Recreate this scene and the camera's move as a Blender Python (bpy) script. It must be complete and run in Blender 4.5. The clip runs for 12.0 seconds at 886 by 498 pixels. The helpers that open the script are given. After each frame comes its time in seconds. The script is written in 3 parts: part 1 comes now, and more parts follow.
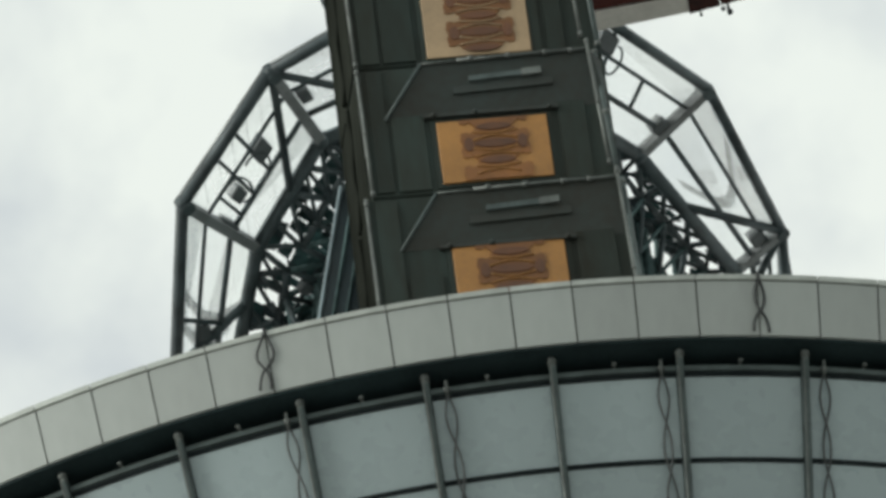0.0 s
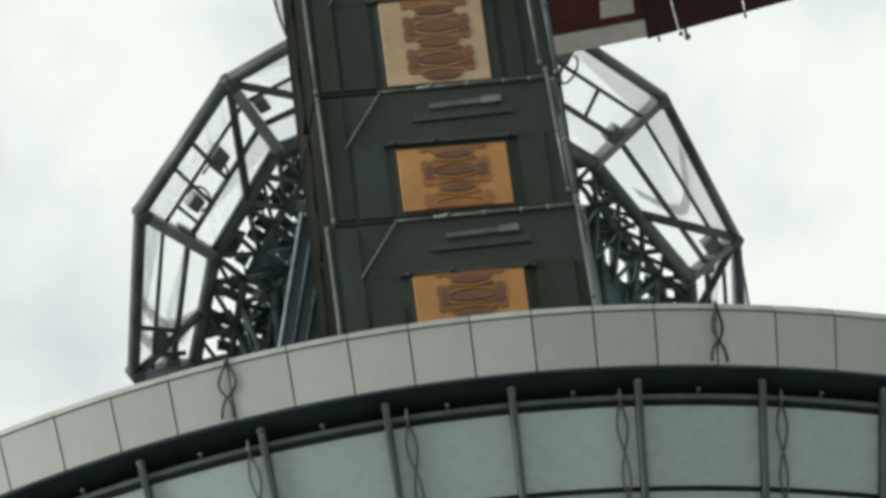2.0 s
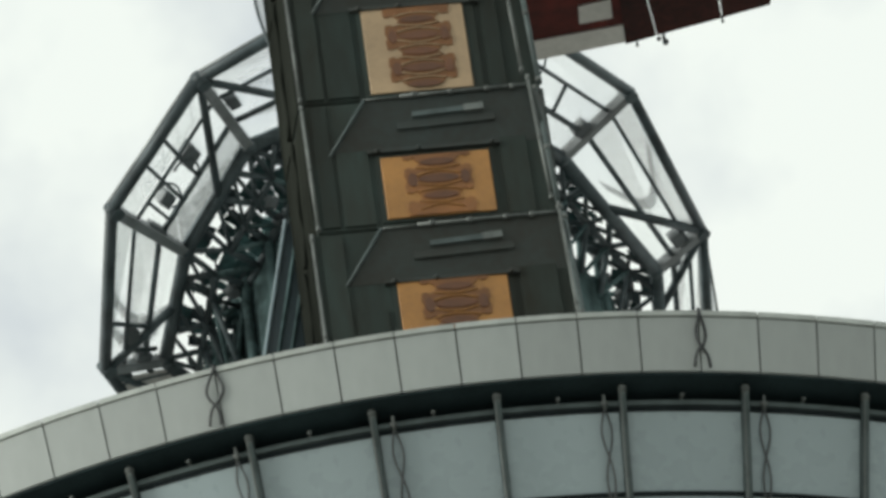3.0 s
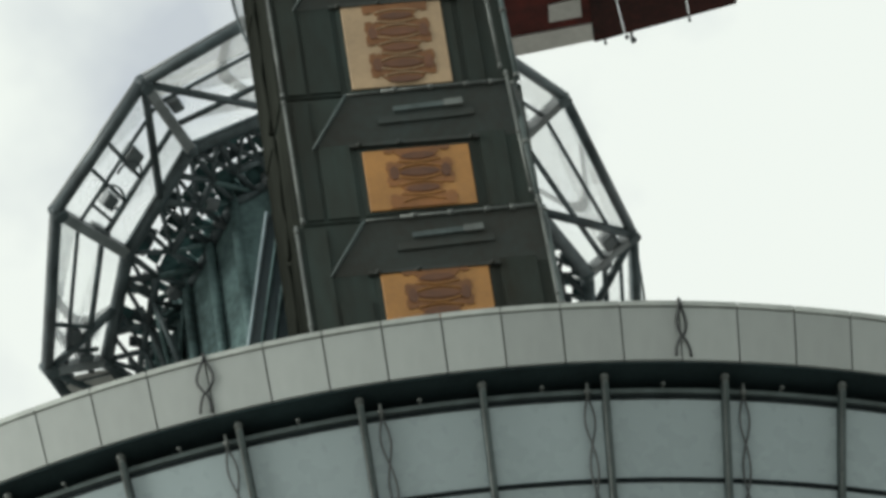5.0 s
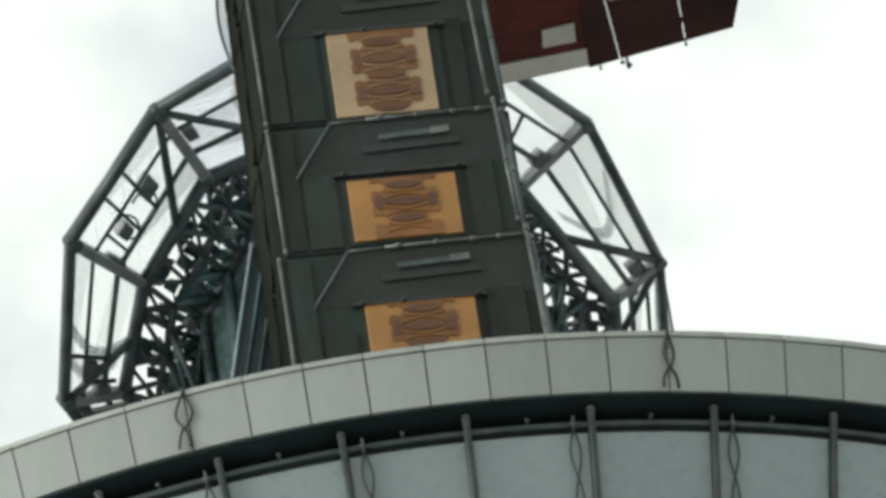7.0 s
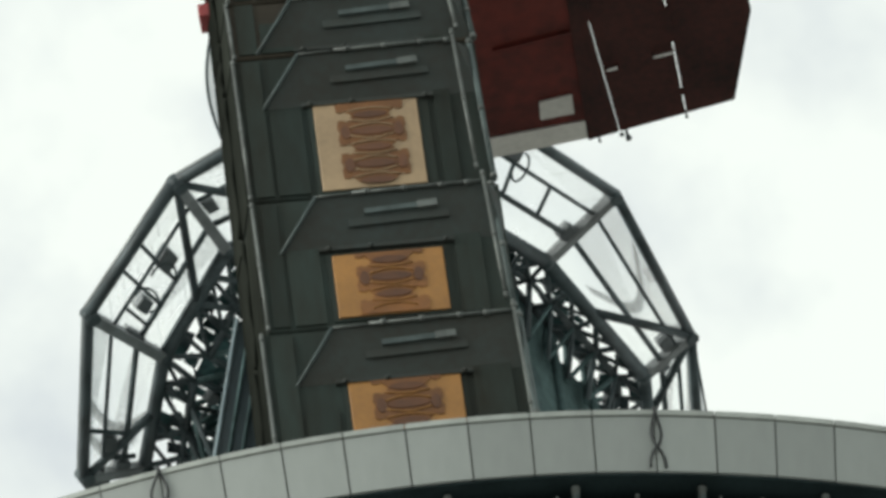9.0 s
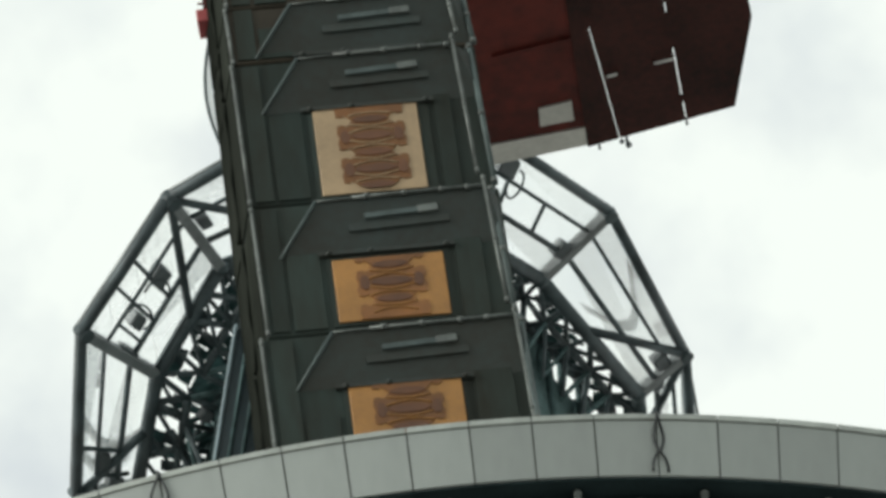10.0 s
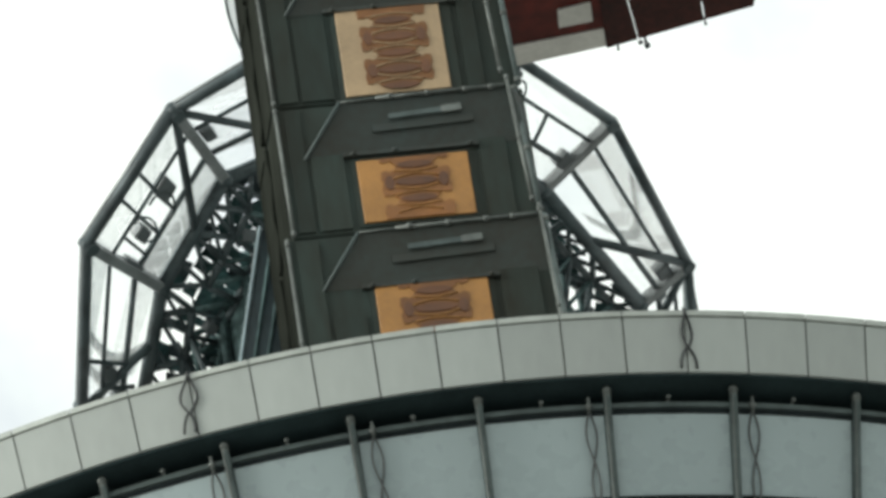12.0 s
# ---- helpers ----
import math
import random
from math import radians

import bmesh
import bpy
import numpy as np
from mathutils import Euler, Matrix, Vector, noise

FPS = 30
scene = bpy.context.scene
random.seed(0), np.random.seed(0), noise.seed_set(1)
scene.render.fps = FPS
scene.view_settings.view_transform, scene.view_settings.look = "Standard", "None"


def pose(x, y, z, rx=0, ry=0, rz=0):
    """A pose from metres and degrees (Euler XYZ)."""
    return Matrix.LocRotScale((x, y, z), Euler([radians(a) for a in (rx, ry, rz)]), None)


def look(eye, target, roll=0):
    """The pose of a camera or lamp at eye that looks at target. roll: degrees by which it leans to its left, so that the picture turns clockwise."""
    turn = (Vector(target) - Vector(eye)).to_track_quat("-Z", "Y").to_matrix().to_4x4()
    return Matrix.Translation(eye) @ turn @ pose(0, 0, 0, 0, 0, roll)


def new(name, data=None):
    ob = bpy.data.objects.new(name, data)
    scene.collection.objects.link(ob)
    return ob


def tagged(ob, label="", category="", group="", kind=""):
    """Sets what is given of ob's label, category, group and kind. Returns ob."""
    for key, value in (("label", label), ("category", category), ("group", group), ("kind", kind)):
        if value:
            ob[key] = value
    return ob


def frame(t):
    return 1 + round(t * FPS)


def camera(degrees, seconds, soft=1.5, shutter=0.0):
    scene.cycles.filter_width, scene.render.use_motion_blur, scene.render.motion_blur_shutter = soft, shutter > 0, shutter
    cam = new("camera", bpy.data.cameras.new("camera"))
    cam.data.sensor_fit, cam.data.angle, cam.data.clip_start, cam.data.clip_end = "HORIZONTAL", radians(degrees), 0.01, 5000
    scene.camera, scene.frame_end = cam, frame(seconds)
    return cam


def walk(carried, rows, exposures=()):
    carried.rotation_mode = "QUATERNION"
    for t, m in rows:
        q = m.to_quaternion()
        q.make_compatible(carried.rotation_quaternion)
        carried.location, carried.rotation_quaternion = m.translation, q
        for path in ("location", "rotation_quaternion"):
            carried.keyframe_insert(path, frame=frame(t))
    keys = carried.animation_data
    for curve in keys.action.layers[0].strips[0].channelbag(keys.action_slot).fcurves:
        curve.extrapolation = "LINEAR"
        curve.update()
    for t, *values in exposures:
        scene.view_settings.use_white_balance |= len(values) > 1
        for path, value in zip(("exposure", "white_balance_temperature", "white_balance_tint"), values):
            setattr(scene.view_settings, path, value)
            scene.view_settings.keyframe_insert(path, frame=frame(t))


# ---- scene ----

# ---- camera and path ----
cam = camera(7.0, 12.0, soft=3.6)
PATH = [
    (0.0, pose(0.730, 1.174, 3.506, 132.7913, 5.3452, 6.1623)),
    (0.5, pose(0.757, 1.144, 3.581, 132.7849, 5.2768, 5.9894)),
    (1.0, pose(0.843, 0.984, 3.667, 132.7613, 5.3156, 5.9462)),
    (1.5, pose(0.813, 0.456, 3.640, 132.6761, 5.4374, 5.9113)),
    (2.0, pose(0.674, -0.253, 3.608, 132.5235, 5.5431, 5.7856)),
    (2.5, pose(0.504, -0.975, 3.520, 132.3819, 5.7492, 5.7437)),
    (3.0, pose(0.004, -1.570, 3.411, 132.2781, 5.9983, 5.5685)),
    (5.0, pose(-2.462, -3.227, 1.637, 132.3520, 6.7454, 4.6469)),
    (5.5, pose(-2.486, -3.048, 1.600, 132.4262, 6.8722, 4.7330)),
    (6.0, pose(-1.979, -2.489, 2.038, 132.4759, 6.8405, 4.9621)),
    (6.5, pose(-1.446, -1.917, 2.503, 132.5608, 6.7872, 5.1925)),
    (7.0, pose(-0.538, -1.445, 3.055, 132.6278, 6.5696, 5.4509)),
    (9.0, pose(1.488, 0.788, 4.838, 133.2339, 5.9324, 5.9361)),
    (9.5, pose(1.335, 1.358, 4.937, 133.4239, 5.9041, 5.8365)),
    (10.0, pose(1.067, 1.647, 4.827, 133.5476, 6.0262, 5.8298)),
    (10.5, pose(0.664, 1.755, 4.569, 133.5872, 6.1735, 5.8104)),
    (11.0, pose(0.282, 1.933, 4.462, 133.4628, 6.2326, 5.7148)),
    (11.5, pose(0.002, 1.983, 4.454, 133.2114, 6.3837, 5.7445)),
    (12.0, pose(-0.115, 1.830, 4.449, 133.0210, 6.5687, 5.9330)),
]
walk(cam, PATH, exposures=[(0.0, -0.15, 6500, 6), (2.0, -0.05, 6500, 6), (5.5, -0.10, 6500, 6), (7.0, 0.08, 6500, 6), (9.5, 0.0, 6500, 6), (11.4, 0.04, 6500, 6), (12.0, 0.28, 6500, 6)])

# ---- world, sun ----
world = bpy.data.worlds.new("overcast_sky")
scene.world = world
world.use_nodes = True
wn, wl = world.node_tree.nodes, world.node_tree.links
wn.clear()
w_out = wn.new("ShaderNodeOutputWorld")
w_bg = wn.new("ShaderNodeBackground")
w_sky = wn.new("ShaderNodeTexSky")
w_sky.sky_type = "NISHITA"
w_sky.sun_disc = False
w_sky.sun_elevation = radians(17)
w_sky.sun_rotation = radians(254)
w_coord = wn.new("ShaderNodeTexCoord")
w_map = wn.new("ShaderNodeMapping")
w_map.inputs["Location"].default_value = (3.182, 1.719, 0.379)
w_noise = wn.new("ShaderNodeTexNoise")
w_noise.inputs["Scale"].default_value = 17.0
w_noise.inputs["Detail"].default_value = 5.0
w_noise.inputs["Roughness"].default_value = 0.5
w_ramp = wn.new("ShaderNodeValToRGB")
w_ramp.color_ramp.elements[0].position = 0.30
w_ramp.color_ramp.elements[0].color = (0.18, 0.18, 0.18, 1)
w_ramp.color_ramp.elements[1].position = 0.53
w_ramp.color_ramp.elements[1].color = (1, 1, 1, 1)
w_gain = wn.new("ShaderNodeMixRGB")
w_gain.blend_type = "MULTIPLY"
w_gain.inputs[0].default_value = 1.0
w_gain.inputs[2].default_value = (0.10, 0.10, 0.10, 1)
w_grey = wn.new("ShaderNodeMixRGB")
w_grey.inputs[0].default_value = 0.80
w_grey.inputs[2].default_value = (0.66, 0.705, 0.785, 1)
w_mix = wn.new("ShaderNodeMixRGB")
w_mix.inputs[2].default_value = (0.955, 0.995, 0.955, 1)
wl.new(w_coord.outputs["Generated"], w_map.inputs["Vector"])
wl.new(w_map.outputs["Vector"], w_noise.inputs["Vector"])
wl.new(w_noise.outputs["Fac"], w_ramp.inputs["Fac"])
wl.new(w_sky.outputs["Color"], w_gain.inputs[1])
wl.new(w_gain.outputs["Color"], w_grey.inputs[1])
wl.new(w_ramp.outputs["Color"], w_mix.inputs[0])
wl.new(w_grey.outputs["Color"], w_mix.inputs[1])
wl.new(w_mix.outputs["Color"], w_bg.inputs["Color"])
w_bg.inputs["Strength"].default_value = 1.0
wl.new(w_bg.outputs["Background"], w_out.inputs["Surface"])

sun_data = bpy.data.lights.new("sun", "SUN")
sun_data.energy = 3.4
sun_data.angle = radians(25)
sun_data.color = (1.0, 0.97, 0.92)
sun = new("sun", sun_data)
sun.matrix_world = look((-184, 48, 118), (0, 100, 60))


# ---- materials ----
def material(name, base, rough=0.6, metal=0.0, dark=0.6, light=1.2, scale=1.5, fine=14.0, bump=0.15, spread=0.12, streak=False, shine=0.5, low=None):
    """Weathered surface: broad stains, fine grain, slight relief, and a shade of its own for each piece."""
    m = bpy.data.materials.new(name)
    m.use_nodes = True
    n, l = m.node_tree.nodes, m.node_tree.links
    b = n["Principled BSDF"]
    b.inputs["Roughness"].default_value = rough
    b.inputs["Metallic"].default_value = metal
    b.inputs["Specular IOR Level"].default_value = shine
    geo = n.new("ShaderNodeTexCoord")
    mp = n.new("ShaderNodeMapping")
    mp.inputs["Scale"].default_value = (1, 1, 0.22) if streak else (1, 1, 1)
    l.new(geo.outputs["Object"], mp.inputs["Vector"])
    big = n.new("ShaderNodeTexNoise")
    big.inputs["Scale"].default_value = scale
    big.inputs["Detail"].default_value = 6
    small = n.new("ShaderNodeTexNoise")
    small.inputs["Scale"].default_value = fine
    small.inputs["Detail"].default_value = 4
    l.new(mp.outputs["Vector"], big.inputs["Vector"])
    l.new(mp.outputs["Vector"], small.inputs["Vector"])
    mixv = n.new("ShaderNodeMath")
    mixv.operation = "MULTIPLY_ADD"
    mixv.inputs[1].default_value = 0.35
    l.new(small.outputs["Fac"], mixv.inputs[0])
    half = n.new("ShaderNodeMath")
    half.operation = "MULTIPLY"
    half.inputs[1].default_value = 0.65
    l.new(big.outputs["Fac"], half.inputs[0])
    l.new(half.outputs[0], mixv.inputs[2])
    ramp = n.new("ShaderNodeValToRGB")
    ramp.color_ramp.elements[0].position = 0.33
    ramp.color_ramp.elements[0].color = (*(low or [c * dark for c in base]), 1)
    ramp.color_ramp.elements[1].position = 0.67
    ramp.color_ramp.elements[1].color = (*[min(1, c * light) for c in base], 1)
    l.new(mixv.outputs[0], ramp.inputs["Fac"])
    info = n.new("ShaderNodeObjectInfo")
    own = n.new("ShaderNodeMapRange")
    own.inputs["To Min"].default_value = 1 - spread
    own.inputs["To Max"].default_value = 1 + spread
    l.new(info.outputs["Random"], own.inputs["Value"])
    hsv = n.new("ShaderNodeHueSaturation")
    l.new(ramp.outputs["Color"], hsv.inputs["Color"])
    l.new(own.outputs["Result"], hsv.inputs["Value"])
    l.new(hsv.outputs["Color"], b.inputs["Base Color"])
    rr = n.new("ShaderNodeMapRange")
    rr.inputs["To Min"].default_value = max(0.05, rough - 0.12)
    rr.inputs["To Max"].default_value = min(1, rough + 0.12)
    l.new(small.outputs["Fac"], rr.inputs["Value"])
    l.new(rr.outputs["Result"], b.inputs["Roughness"])
    if bump:
        bp = n.new("ShaderNodeBump")
        bp.inputs["Strength"].default_value = bump
        bp.inputs["Distance"].default_value = 0.03
        l.new(mixv.outputs[0], bp.inputs["Height"])
        l.new(bp.outputs["Normal"], b.inputs["Normal"])
    return m


def glazing(name, tint, milk):
    """Thin sheet: clear with a tint, some milky scatter, and a glossy face."""
    m = bpy.data.materials.new(name)
    m.use_nodes = True
    n, l = m.node_tree.nodes, m.node_tree.links
    n.clear()
    out = n.new("ShaderNodeOutputMaterial")
    clear = n.new("ShaderNodeBsdfTransparent")
    clear.inputs["Color"].default_value = (*tint, 1)
    scatter = n.new("ShaderNodeBsdfTranslucent")
    scatter.inputs["Color"].default_value = (0.8, 0.82, 0.82, 1)
    gloss = n.new("ShaderNodeBsdfGlossy")
    gloss.inputs["Roughness"].default_value = 0.12
    noise_t = n.new("ShaderNodeTexNoise")
    noise_t.inputs["Scale"].default_value = 0.9
    noise_t.inputs["Detail"].default_value = 5
    amount = n.new("ShaderNodeMapRange")
    amount.inputs["From Min"].default_value = 0.35
    amount.inputs["From Max"].default_value = 0.7
    amount.inputs["To Min"].default_value = milk * 0.5
    amount.inputs["To Max"].default_value = milk * 1.5
    l.new(noise_t.outputs["Fac"], amount.inputs["Value"])
    a = n.new("ShaderNodeMixShader")
    l.new(amount.outputs["Result"], a.inputs[0])
    l.new(clear.outputs[0], a.inputs[1])
    l.new(scatter.outputs[0], a.inputs[2])
    fres = n.new("ShaderNodeFresnel")
    fres.inputs["IOR"].default_value = 1.4
    c = n.new("ShaderNodeMixShader")
    l.new(fres.outputs[0], c.inputs[0])
    l.new(a.outputs[0], c.inputs[1])
    l.new(gloss.outputs[0], c.inputs[2])
    l.new(c.outputs[0], out.inputs["Surface"])
    return m


M_FASCIA = material("fascia_aluminium", (0.345, 0.374, 0.356), 0.45, 0.0, 0.90, 1.05, 0.5, 5, 0.04, 0.08, True)
M_COPING = material("coping_metal", (0.44, 0.47, 0.44), 0.4, 0.2, 0.8, 1.1, 2, 16, 0.05)
M_JOINT = material("joint_sealant", (0.10, 0.10, 0.095), 0.8, 0, 0.7, 1.2)
# near-black colour holds the shade under the parapet; the backing wall shares it
M_SHADE = material("shade_dark", (0.020, 0.034, 0.036), 0.8, 0, 0.6, 1.4, 0.8, shine=0.15)
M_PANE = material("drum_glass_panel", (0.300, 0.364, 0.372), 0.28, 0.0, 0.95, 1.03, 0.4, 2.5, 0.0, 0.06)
M_MULLION = material("mullion_steel", (0.066, 0.086, 0.084), 0.55, 0.0, 0.7, 1.3, 3, 20, 0.1, shine=0.25)
M_TRANSOM = material("transom_dark", (0.010, 0.014, 0.015), 0.8, 0.0, 0.7, 1.3, shine=0.1)
M_CABLE = material("cable_dark", (0.028, 0.032, 0.033), 0.6, 0, 0.7, 1.3)
M_CABLE_PALE = material("cable_grey", (0.055, 0.062, 0.062), 0.6, 0, 0.7, 1.3)
M_TOWER = material("tower_cladding", (0.021, 0.029, 0.026), 0.65, 0.0, 0.4, 1.6, 0.38, 5, 0.25, 0.14, True, 0.08, (0.019, 0.016, 0.011))
M_HOOD = material("hood_cladding", (0.025, 0.033, 0.031), 0.6, 0.0, 0.5, 1.5, 0.45, 6, 0.2, 0.1, False, 0.25, (0.024, 0.022, 0.016))
M_PIPE = material("galvanised_pipe", (0.105, 0.118, 0.110), 0.5, 0.3, 0.5, 1.3, 2.5, 20, 0.1)
M_RUST = material("brown_cladding", (0.032, 0.027, 0.019), 0.7, 0.0, 0.5, 1.6, 0.6, 7, 0.2, shine=0.2)
M_OCHRE = material("ochre_board", (0.305, 0.145, 0.034), 0.6, 0, 0.75, 1.2, 1.2, 12, 0.1, 0.1)
M_TAN = material("faded_tan_board", (0.345, 0.245, 0.142), 0.65, 0, 0.75, 1.15, 1.0, 12, 0.1, 0.1)
M_BROWN = material("ornament_brown", (0.098, 0.036, 0.011), 0.6, 0, 0.7, 1.25, 2.5, 14, 0.1, 0.2)
M_RED = material("red_paint", (0.085, 0.015, 0.011), 0.6, 0, 0.22, 1.7, 0.42, 3, 0.15, 0.15, shine=0.2)
M_MAROON = material("maroon_steel", (0.050, 0.014, 0.011), 0.65, 0, 0.3, 1.6, 0.4, 7, 0.15, 0.15, shine=0.2)
M_OFFWHITE = material("offwhite_board", (0.50, 0.49, 0.46), 0.6, 0, 0.75, 1.1, 1.2, 9, 0.08)
M_WHITE = material("white_tube", (0.82, 0.82, 0.80), 0.4, 0, 0.85, 1.05, 3, 20, 0.05)
M_STEEL = material("ring_steel", (0.054, 0.071, 0.076), 0.55, 0.1, 0.5, 1.5, 1.2, 12, 0.15, 0.2, shine=0.3)
M_BEAM = material("ring_beam_grey", (0.195, 0.212, 0.216), 0.5, 0.3, 0.6, 1.3, 1.2, 12, 0.15, 0.15)
M_TEAL = material("teal_cladding", (0.068, 0.104, 0.104), 0.85, 0.0, 0.4, 1.7, 0.45, 5, 0.25, 0.25, shine=0.05)
M_UMBER = material("fret_ground_brown", (0.175, 0.070, 0.016), 0.65, 0, 0.7, 1.25, 2.0, 12, 0.1, 0.2)
M_REDBOX = material("bright_red_paint", (0.34, 0.05, 0.05), 0.5, 0, 0.7, 1.2, 2, 10, 0.1)
M_SLATE = material("slate_cladding", (0.030, 0.052, 0.060), 0.5, 0.1, 0.55, 1.4, 0.6, 8, 0.15, 0.1, True)
M_EDGE = material("pale_edge", (0.20, 0.26, 0.28), 0.5, 0.2, 0.6, 1.3)
M_FLANK = material("flank_sheet", (0.017, 0.019, 0.016), 0.95, 0.0, 0.5, 1.6, 0.6, 5, 0.25, 0.15, True, 0.0)
M_EQUIP = material("equipment_grey", (0.10, 0.115, 0.12), 0.55, 0.2, 0.6, 1.3)
M_GLASS = glazing("floor_glass", (0.90, 0.92, 0.92), 0.22)
M_VEIL = glazing("plastic_sheet", (0.86, 0.88, 0.89), 0.55)
M_GROUND = material("paving", (0.27, 0.265, 0.255), 0.85, 0, 0.7, 1.2, 0.3, 4, 0.3)
M_CONCRETE = material("concrete", (0.34, 0.34, 0.32), 0.85, 0, 0.7, 1.15, 0.2, 3, 0.2, 0.1, True)


# ---- mesh helpers ----
def box(bm, lo, hi, m=None):
    """Axis-aligned box between two corners, moved by m."""
    lo, hi = Vector(lo), Vector(hi)
    size = hi - lo
    got = bmesh.ops.create_cube(bm, size=1.0, matrix=Matrix.Translation((lo + hi) / 2) @ Matrix.Diagonal((*size, 1)))
    if m is not None:
        bmesh.ops.transform(bm, matrix=m, verts=got["verts"])
    return got["verts"]


def rod(bm, a, b, r, sides=10, r2=None):
    """Round bar from a to b."""
    a, b = Vector(a), Vector(b)
    d = b - a
    turn = d.to_track_quat("Z", "Y").to_matrix().to_4x4()
    got = bmesh.ops.create_cone(bm, cap_ends=True, segments=sides, radius1=r, radius2=r if r2 is None else r2, depth=d.length,
                                matrix=Matrix.Translation((a + b) / 2) @ turn)
    for f in {f for v in got["verts"] for f in v.link_faces}:
        f.smooth = len(f.verts) == 4
    return got["verts"]


def ball(bm, at, r):
    got = bmesh.ops.create_icosphere(bm, subdivisions=2, radius=r, matrix=Matrix.Translation(at))
    for f in {f for v in got["verts"] for f in v.link_faces}:
        f.smooth = True


def bar(bm, a, b, w, h, up=(0, 0, 1)):
    """Rectangular bar from a to b, w across and h along up."""
    a, b = Vector(a), Vector(b)
    d = (b - a).normalized()
    u = Vector(up)
    s = d.cross(u).normalized()
    u = s.cross(d).normalized()
    vs = [bm.verts.new(p + s * (w / 2 * i) + u * (h / 2 * j)) for p in (a, b) for i, j in ((-1, -1), (1, -1), (1, 1), (-1, 1))]
    for q in ((0, 1, 2, 3), (7, 6, 5, 4), (0, 4, 5, 1), (1, 5, 6, 2), (2, 6, 7, 3), (3, 7, 4, 0)):
        bm.faces.new([vs[i] for i in q])
    return vs


def prism(bm, ring, offset):
    """Solid between a ring of points and the same ring moved by offset."""
    low = [bm.verts.new(p) for p in ring]
    high = [bm.verts.new(Vector(p) + Vector(offset)) for p in ring]
    bm.faces.new(low)
    bm.faces.new(high[::-1])
    for i in range(len(ring)):
        j = (i + 1) % len(ring)
        bm.faces.new((low[j], low[i], high[i], high[j]))


def bevelled(bm, width, segments=1):
    bmesh.ops.bevel(bm, geom=list(bm.edges), offset=width, segments=segments, affect="EDGES", profile=0.7)


def mesh_of(name, bm, mat):
    bmesh.ops.recalc_face_normals(bm, faces=bm.faces)
    me = bpy.data.meshes.new(name)
    bm.to_mesh(me)
    bm.free()
    me.materials.append(mat)
    return me


def part(name, bm, mat, parent, label=""):
    """Links a bmesh as one mesh object under a thing or a part."""
    ob = new(name, mesh_of(name, bm, mat))
    ob.parent = parent
    if label:
        tagged(ob, label)
    return ob


def thing(name, label, category, group="", kind="", at=(0, 0, 0)):
    ob = new(name)
    ob.location = at
    ob.empty_display_size = 0.2
    return tagged(ob, label, category, group, kind)


# ---- ground ----
bm = bmesh.new()
bmesh.ops.create_grid(bm, x_segments=24, y_segments=24, size=1500)
ground = new("ground", mesh_of("ground", bm, M_GROUND))
tagged(ground, "grey paved ground running to the horizon", "ground", kind="structure")

# ---- round building: drum with glazed wall and panelled parapet ----
CX, CY = -1.09, 116.27          # centre of the drum
Z_TOP, Z_FASCIA = 87.327, 86.275  # parapet top and foot
R_RIM, R_FOOT = 22.64, 22.26    # parapet radius at its top and at its foot, for it leans outwards
Z_CAP, Z_BAR = 86.14, 84.448    # mullion caps, first transom
R_CAP, R_BAR = 21.90, 21.10     # glazed wall radius at those heights: the wall widens upwards
Z_HEAD = Z_CAP - 0.30           # window head
STEP = radians(2.7251)          # one parapet panel
A0 = radians(4.932)             # a parapet joint, from the drum's nearest side


def r_wall(z):
    """Radius of the leaning glazed wall at the height z."""
    return R_BAR + (R_CAP - R_BAR) * (z - Z_BAR) / (Z_CAP - Z_BAR)


def r_rim(z):
    """Radius of the leaning parapet at the height z."""
    return R_FOOT + (R_RIM - R_FOOT) * (z - Z_FASCIA) / (Z_TOP - Z_FASCIA)


def on_drum(a, r, z):
    return Vector((CX + r * math.sin(a), CY - r * math.cos(a), z))


def band(bm, section, a0, a1, n):
    """Curved solid: a section of radius and height pairs swept from one angle to another."""
    rings = []
    for i in range(n + 1):
        a = a0 + (a1 - a0) * i / n
        rings.append([bm.verts.new(on_drum(a, r, z)) for r, z in section])
    m = len(section)
    for p, q in zip(rings, rings[1:]):
        for i in range(m):
            j = (i + 1) % m
            bm.faces.new((p[i], p[j], q[j], q[i]))
    if abs(a1 - a0) < 2 * math.pi - 1e-6:
        bm.faces.new(rings[0])
        bm.faces.new(rings[-1][::-1])


def skin(shape, d0, d1, z0, z1):
    """Section of a layer that follows a leaning wall between two depths from its face."""
    return ((shape(z0) + d0, z0), (shape(z0) + d1, z0), (shape(z1) + d1, z1), (shape(z1) + d0, z1))


building = thing("round_building", "round drum building with pale grey metal parapet and glazed wall", "building", kind="structure", at=(0, 0, 0))
FULL = 2 * math.pi
Z_LOW = 80.0                    # foot of the leaning wall, where the plain shaft begins
bm = bmesh.new()
band(bm, skin(r_rim, -0.30, -0.045, Z_FASCIA + 0.02, Z_TOP - 0.03), 0, FULL, 264)
part("parapet_core", bm, M_JOINT, building, "dark recessed backing behind the parapet panels")
# soffit: its shade is painted in with the near-black colour
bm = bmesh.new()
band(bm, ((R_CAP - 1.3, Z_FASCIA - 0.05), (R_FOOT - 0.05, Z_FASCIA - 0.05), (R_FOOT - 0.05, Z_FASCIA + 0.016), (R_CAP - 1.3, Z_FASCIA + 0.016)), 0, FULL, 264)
part("soffit", bm, M_SHADE, building, "soffit under the parapet, shade put into its near-black colour")
bm = bmesh.new()
